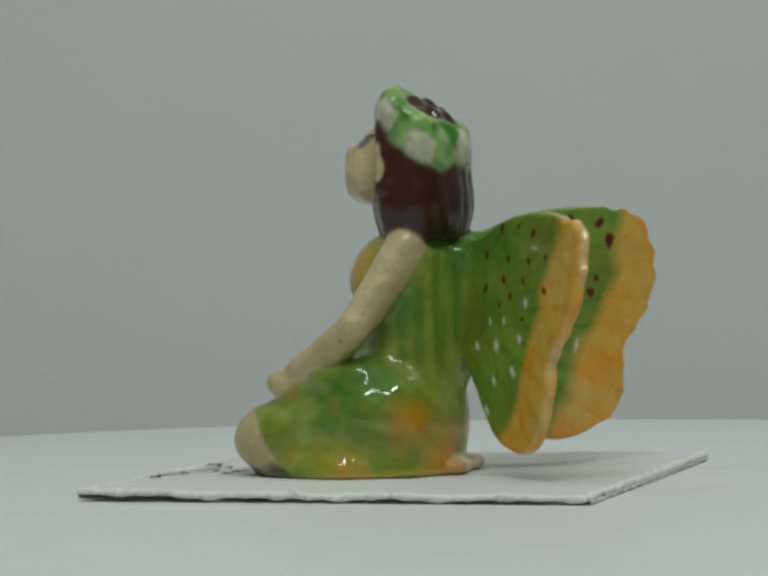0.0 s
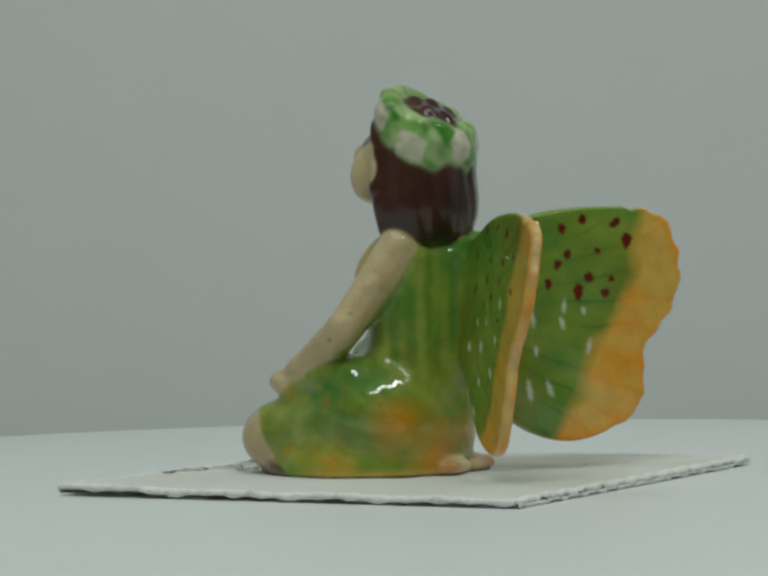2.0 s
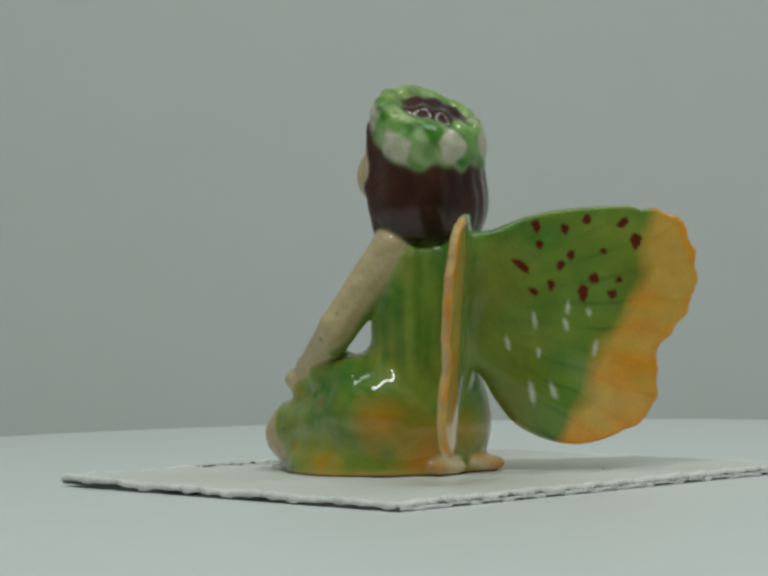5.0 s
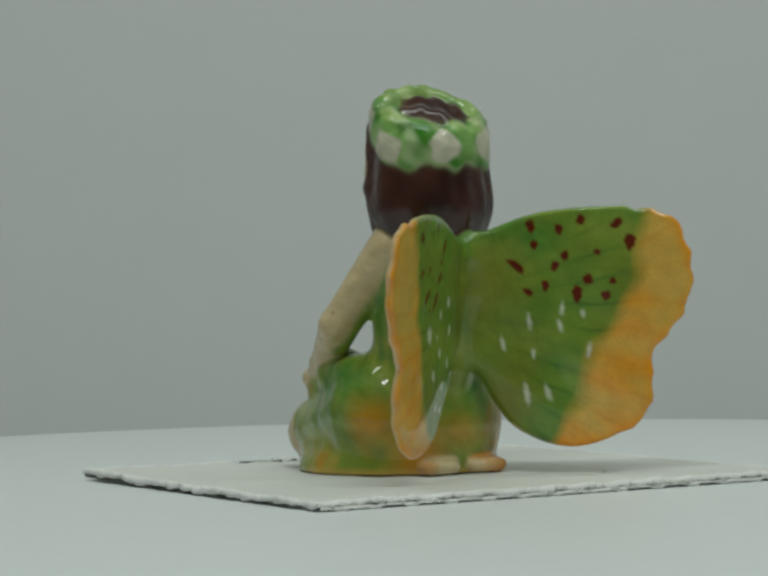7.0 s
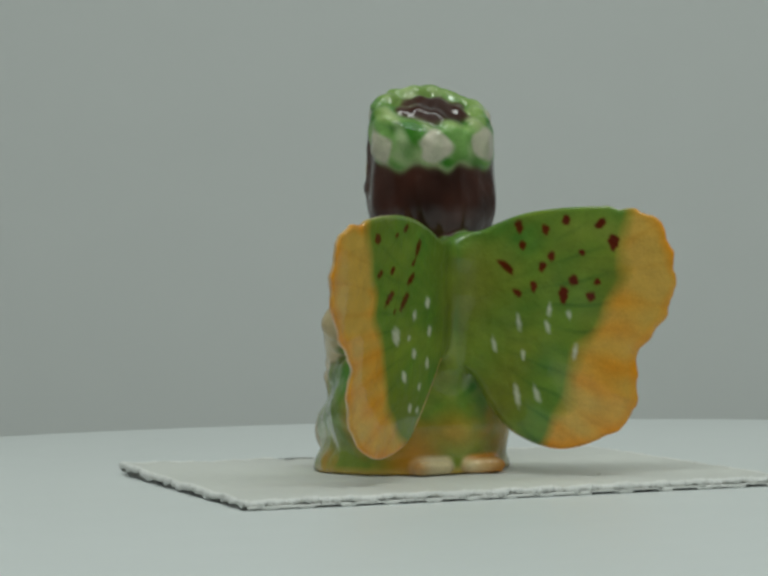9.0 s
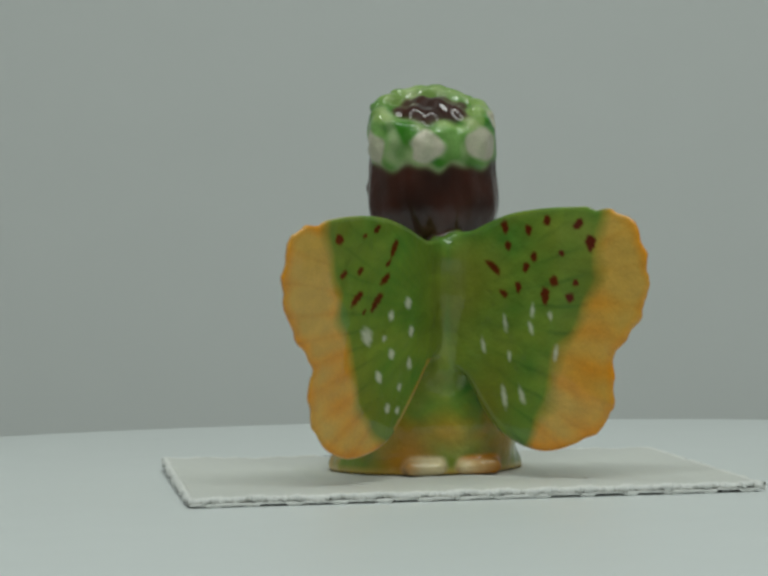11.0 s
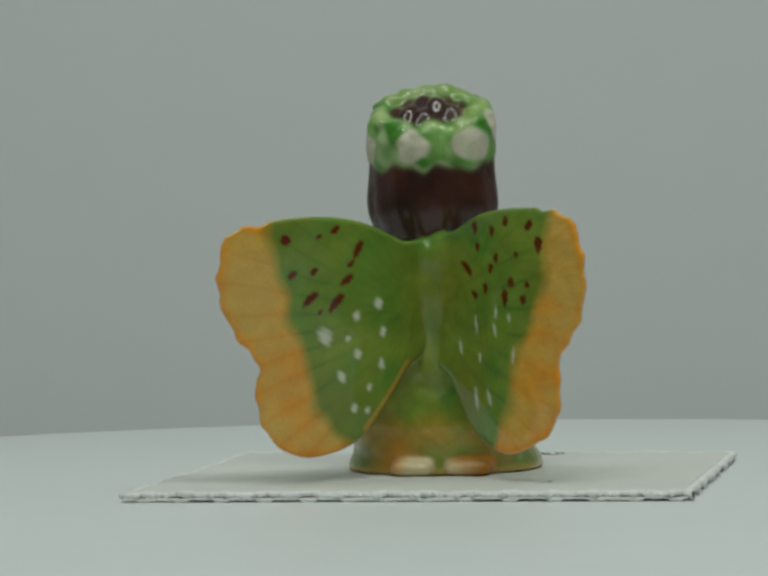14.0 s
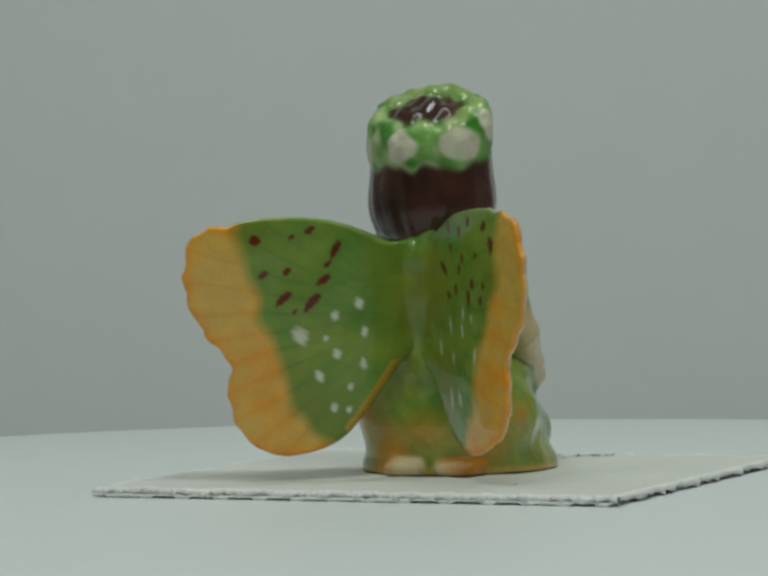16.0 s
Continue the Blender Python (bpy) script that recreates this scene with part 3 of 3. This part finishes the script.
def paint_wing(p, wing, col, where):
    side = wing[0]
    s, off = wing_coords(p, wing)
    z, top = p[2], s.max()
    back = off < 0
    d = rim_distance(wing, s, z)
    band = np.interp(z, [3, 5, 8, 12, 16, 20, 24, 28, 33], [14.5, 15.5, 17.0, 18.4, 20.5, 23.0, 25.0, 25.4, 26.2] if side > 0 else
                     [8.0, 9.5, 12.5, 14.0, 15.3, 16.4, 17.2, 18.4, 19.6])
    ang = np.arctan2(z - 20, s + 2)
    vein = np.sin(46 * ang + 0.6 * waves(p, 0.5, 3))
    c = blend(np.tile(GREEN, (len(s), 1)), DEEP, 0.45 + 0.35 * waves(p, 0.55, 5) + 0.08 * vein)
    c = blend(c, OLIVE, 0.22 + 0.55 * waves(p, 0.33, 41))
    c = blend(c, LIME, 0.22 * waves(p, 0.7, 6) * (s > 4))
    c = blend(c, DEEP * 0.55, np.clip((vein - 0.8) * 5, 0, 1) * np.clip((s - 9) / 5, 0, 1) * np.clip(0.25 + 0.5 * waves(p, 0.4, 45), 0, 0.5))
    orange = np.tile(AMBER, (len(s), 1))
    orange = blend(orange, ORANGE, 0.16 + 0.42 * waves(p, 0.5, 8) + np.where(back, 0.6, 0.15) * np.clip((d + 1.6) / 1.4, 0, 1) + 0.3 * np.clip((9 - z) / 6, 0, 1) + 0.15 * vein)
    orange = blend(orange, ORANGE * 0.6, np.clip((vein - 0.8) * 5, 0, 1) * 0.14)
    c = blend(c, orange, (s - band + 0.7 * waves(p, 0.7, 9)) / 2.0 + 0.5)
    if side < 0:
        c = blend(c, orange, ((z < 14.5) & (d > -0.55) & (s < 7) & back) * 0.55)
    c = blend(c, CREAM, np.clip((0.45 - np.abs(off)) / 0.2, 0, 1) * np.clip((d + 0.4) / 0.2, 0, 1) * (s > band - 6) * (0.30 + 0.35 * waves(p, 0.5, 42)))

    def dabs(c, rows, colour, mask, soft):
        for k, (x, zz, a, b, lean) in enumerate(rows):
            taper = 1 + 0.35 * math.sin(2.4 * k + x) * np.clip((z - zz) / b, -1, 1)
            q = np.sqrt(((p[0] - x - lean * (z - zz)) / (a * taper)) ** 2 + ((z - zz) / b) ** 2) + 0.10 * np.sin(7 * z + 5 * p[0] + k)
            c = blend(c, colour, np.clip((1.15 - q) / soft, 0, 1) * mask)
        return c

    if side > 0:
        c = dabs(c, R_RED, RUST, back, 0.35)
        c = dabs(c, R_WHITE, WHITE, back * 0.8, 0.8)
    else:
        c = dabs(c, L_RED, RUST, back, 0.35)
        c = dabs(c, L_WHITE, WHITE, back * 0.9, 0.7)
        c = dabs(c, F_RED, RUST, ~back, 0.4)
        c = dabs(c, F_WHITE, WHITE, ~back, 0.7)
    col[where] = c


def paint_figure(v):
    p = [v[:, 0], v[:, 1], v[:, 2]]
    z = p[2]
    shapes = {"dress": np.minimum(np.minimum(torso(p), skirt(p)), np.minimum(webs(p) + 0.3, knees(p))), "feet": feet(p), "neck": neck(p) + 0.5, "face": face_shape(p) - 0.1,
              "hair": hair(p), "crown": np.maximum(crown(p) - 0.12, 0.9 * (crown_edge(p) - z)), "l_arm": arm(p, L_ARM), "r_arm": arm(p, R_ARM),
              "r_wing": wing_shape(p, WINGS[0]) - 0.15, "l_wing": wing_shape(p, WINGS[1]) - 0.15}
    names = list(shapes)
    near = np.stack([shapes[n] for n in names])
    which = np.argmin(near, 0)
    share = np.exp(-np.clip((near - near.min(0)) / 0.13, 0, 30))
    share /= share.sum(0)
    brush = [p[0] + 0.5 * waves(p, 0.9, 31), p[1] + 0.5 * waves(p, 0.9, 32), p[2] * 0.8]
    dress = blend(blend(np.tile(GREEN, (len(v), 1)), OLIVE, 0.35 + 0.5 * waves(p, 0.3, 43)), DEEP, 0.30 + 0.45 * waves(p, 0.45, 11) + 0.22 * waves(brush, 1.5, 33))
    dress = blend(dress, LIME, 0.15 + 0.4 * waves(p, 0.5, 12) + 0.22 * waves(brush, 1.9, 34))
    dress = blend(dress, ORANGE * 0.7, 0.45 * waves(p, 0.4, 13) + 0.25 * waves(brush, 1.6, 35) - 0.35)
    for c, r, w in (((-8, -1, 6.5), 4.6, 0.68), ((-3, -4, 2.5), 5.0, 0.8), ((2, -6, 5), 4.0, 0.5), ((10, -2, 4), 5, 0.5), ((-9, 9, 2), 4.5, 0.25), ((6, 16, 6), 4, 0.4)):
        q = np.sqrt((p[0] - c[0]) ** 2 + (p[1] - c[1]) ** 2 + ((z - c[2]) * 1.2) ** 2) / r
        dress = blend(dress, ORANGE * 0.8, w * np.clip(1.2 - q + 0.2 * waves(p, 0.8, 14), 0, 1))
    dress = blend(dress, blend(np.tile(GREEN, (len(v), 1)), DEEP, 0.5 + 0.3 * waves(p, 0.55, 5)), np.clip((-1.5 - p[1]) / 2, 0, 1) * np.clip((z - 12) / 5, 0, 1))
    streak = waves([p[0], p[1], p[2] * 0.10], 2.0, 36)
    dress = blend(dress, LIME * 0.9, 0.5 * np.clip(streak, 0, 1) * np.clip((z - 11) / 4, 0, 1))
    dress = blend(dress, DEEP * 0.75, 0.55 * np.clip(-streak, 0, 1) * np.clip((z - 11) / 4, 0, 1))
    dress = blend(dress, srgb(166, 180, 96), 0.45 * np.clip(waves(brush, 0.85, 46), 0, 1) * np.clip((13 - z) / 3, 0, 1) * np.clip((p[1] - 1) / 4, 0, 1))
    turn = np.sqrt((p[1] - 9) ** 2 + (1.5 * (z - 2)) ** 2) + 2.2 * waves(p, 0.45, 37)
    swirl = np.sin(1.5 * turn) * np.clip(0.4 + waves(p, 0.6, 38), 0, 1) * np.clip((13 - z) / 3, 0, 1) * np.clip((p[1] + 1) / 3, 0, 1)
    dress = blend(dress, srgb(150, 178, 112), 0.22 * np.clip(swirl, 0, 1))
    dress = blend(dress, DEEP * 0.8, 0.16 * np.clip(-swirl, 0, 1))
    dress = blend(dress, AMBER, np.clip(0.9 - z / 1.2, 0, 0.7) * np.clip((13 - p[1]) / 4, 0.15, 1))
    knee = p[1] - (15.6 + 0.62 * z + 0.45 * np.maximum(p[0] + 4.5, 0)) + 0.5 * waves(p, 0.5, 15)
    dress = blend(dress, SKIN * 0.9, np.clip(knee / 0.7 + 0.5, 0, 1))
    # contact shade under the knees, painted dark brown into the dress colour
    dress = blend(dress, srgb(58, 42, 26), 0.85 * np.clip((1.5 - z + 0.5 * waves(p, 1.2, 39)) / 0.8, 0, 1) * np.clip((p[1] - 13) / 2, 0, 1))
    q = np.sqrt(((p[0] - 0) / 6) ** 2 + ((p[1] - 8) / 4) ** 2 + ((z - 26) / 4) ** 2)
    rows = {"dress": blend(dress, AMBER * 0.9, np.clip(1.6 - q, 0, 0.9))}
    rows["feet"] = blend(np.tile(CREAM, (len(v), 1)), ORANGE * 0.7, np.clip(np.where(p[0] > 3, 0.75, 0.15) + 0.25 * np.clip(np.abs(p[0] - 2.9) - 3.6, 0, 2) + (p[1] + 5.6) * 0.25 + 0.4 * waves(p, 0.8, 16), 0, 1))
    skin = blend(np.tile(SKIN, (len(v), 1)), srgb(196, 172, 130), np.clip(0.3 * waves(p, 0.5, 17), 0, 1))
    rows["neck"] = rows["face"] = rows["l_arm"] = rows["r_arm"] = skin
    rows["hair"] = blend(np.tile(HAIR, (len(v), 1)), HAIR * 0.45, 0.3 + 0.5 * waves(p, 0.6, 18))
    cr = blend(np.tile(srgb(128, 174, 92), (len(v), 1)), srgb(62, 128, 34), 0.40 + 0.9 * waves(p, 0.9, 19))
    cr = blend(cr, srgb(214, 222, 178), 0.45 * waves(p, 1.2, 20))
    cr = blend(cr, srgb(196, 208, 150), 0.8 * np.clip(0.5 - (z - crown_edge(p)) / 0.9 + 0.5 * waves(p, 1.0, 23), 0, 1))
    cr = blend(cr, srgb(182, 196, 120), 0.4 * np.clip((z - 45.0 - 0.52 * (p[1] - HEAD[1])) / 0.8 + 1.1 * waves(p, 0.9, 24) - 0.5, 0, 1))
    for n, (deg, height) in enumerate(FLOWERS):
        c = flower_place(deg + 3 * math.sin(2.2 * n), height - 0.3, 1.5)
        q = np.sqrt((p[0] - c[0]) ** 2 + (p[1] - c[1]) ** 2 + (z - c[2]) ** 2)
        cr = blend(cr, PETAL, np.clip((2.35 + 0.3 * math.sin(2.7 * n) + 0.5 * waves(p, 1.3, 21 + n) - q) / 0.5, 0, 1) * (0.9 + 0.1 * waves(p, 1.6, 50)))
        cr = blend(cr, srgb(206, 178, 152), 0.5 * np.clip((0.8 - q) / 0.6, 0, 1))
    rows["crown"] = cr
    for n, w in (("r_wing", WINGS[0]), ("l_wing", WINGS[1])):
        m = share[names.index(n)] > 0.01
        rows[n] = np.zeros((len(v), 3))
        paint_wing([q[m] for q in p], w, rows[n], m)
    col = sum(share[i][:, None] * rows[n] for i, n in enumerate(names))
    q = np.sqrt((p[0] + 5.4) ** 2 + (p[1] - 4.3) ** 2 + (0.55 * (z - 38.2)) ** 2)
    col = blend(col, SKIN, np.clip((1.5 + 0.3 * waves(p, 1.4, 44) - q) / 0.3, 0, 1) * (which == names.index("hair")))
    # specks of dirt in the glaze
    for c in ((-9.9, 7.6, 17.0), (-10.3, 4.5, 20.2), (6.4, -6.0, 8.3), (9.0, -3.0, 8.6), (-6.8, 3.0, 21.0), (-10.0, 9.5, 16.0)):
        q = np.sqrt((p[0] - c[0]) ** 2 + (p[1] - c[1]) ** 2 + (z - c[2]) ** 2)
        col = blend(col, srgb(60, 48, 30), np.clip((0.5 - q) / 0.3, 0, 1) * 0.6)
    # dabs of paint on the face
    for ex, ez, ew, eh, tone in ((-1.5, 41.1, 0.8, 0.8, (40, 92, 104)), (4.8, 41.0, 0.85, 0.6, (40, 92, 104)), (1.6, 37.2, 1.5, 0.45, (120, 62, 48)), (-1.9, 42.0, 1.2, 0.3, (70, 44, 30)), (5.1, 42.0, 1.2, 0.3, (70, 44, 30))):
        q = np.sqrt(((p[0] - ex) / ew) ** 2 + ((z - ez) / eh) ** 2)
        col = blend(col, srgb(*tone), np.clip((1.1 - q) / 0.4, 0, 1) * 0.85 * (which == names.index("face")))
    return col


def build_figurine(step=0.25):
    verts, quads = surface(figure_shape, (-22.5, -28.5, -0.5), (26.0, 26.0, 50.5), step)
    col = paint_figure(verts)
    me = bpy.data.meshes.new("figurine")
    me.from_pydata((verts * MM).tolist(), [], quads.tolist())
    me.polygons.foreach_set("use_smooth", [True] * len(me.polygons))
    at = me.color_attributes.new("paint", "FLOAT_COLOR", "POINT")
    at.data.foreach_set("color", np.concatenate([col, np.ones((len(col), 1))], 1).astype(np.float32).ravel())
    me.materials.append(GLAZE)
    me.update()
    ob = new("figurine", me)
    return tagged(ob, "glazed ceramic winged figurine in green and orange kneeling on a card", "figurine")


figurine = build_figurine()


def motions():
    for ob, z in ((plate, -TABLE_TOP), (card, CARD_TOP), (figurine, CARD_TOP + 0.00012)):
        walk(ob, [(t, pose(0, 0, z, 0, 0, a)) for t, a in TURN])


motions()
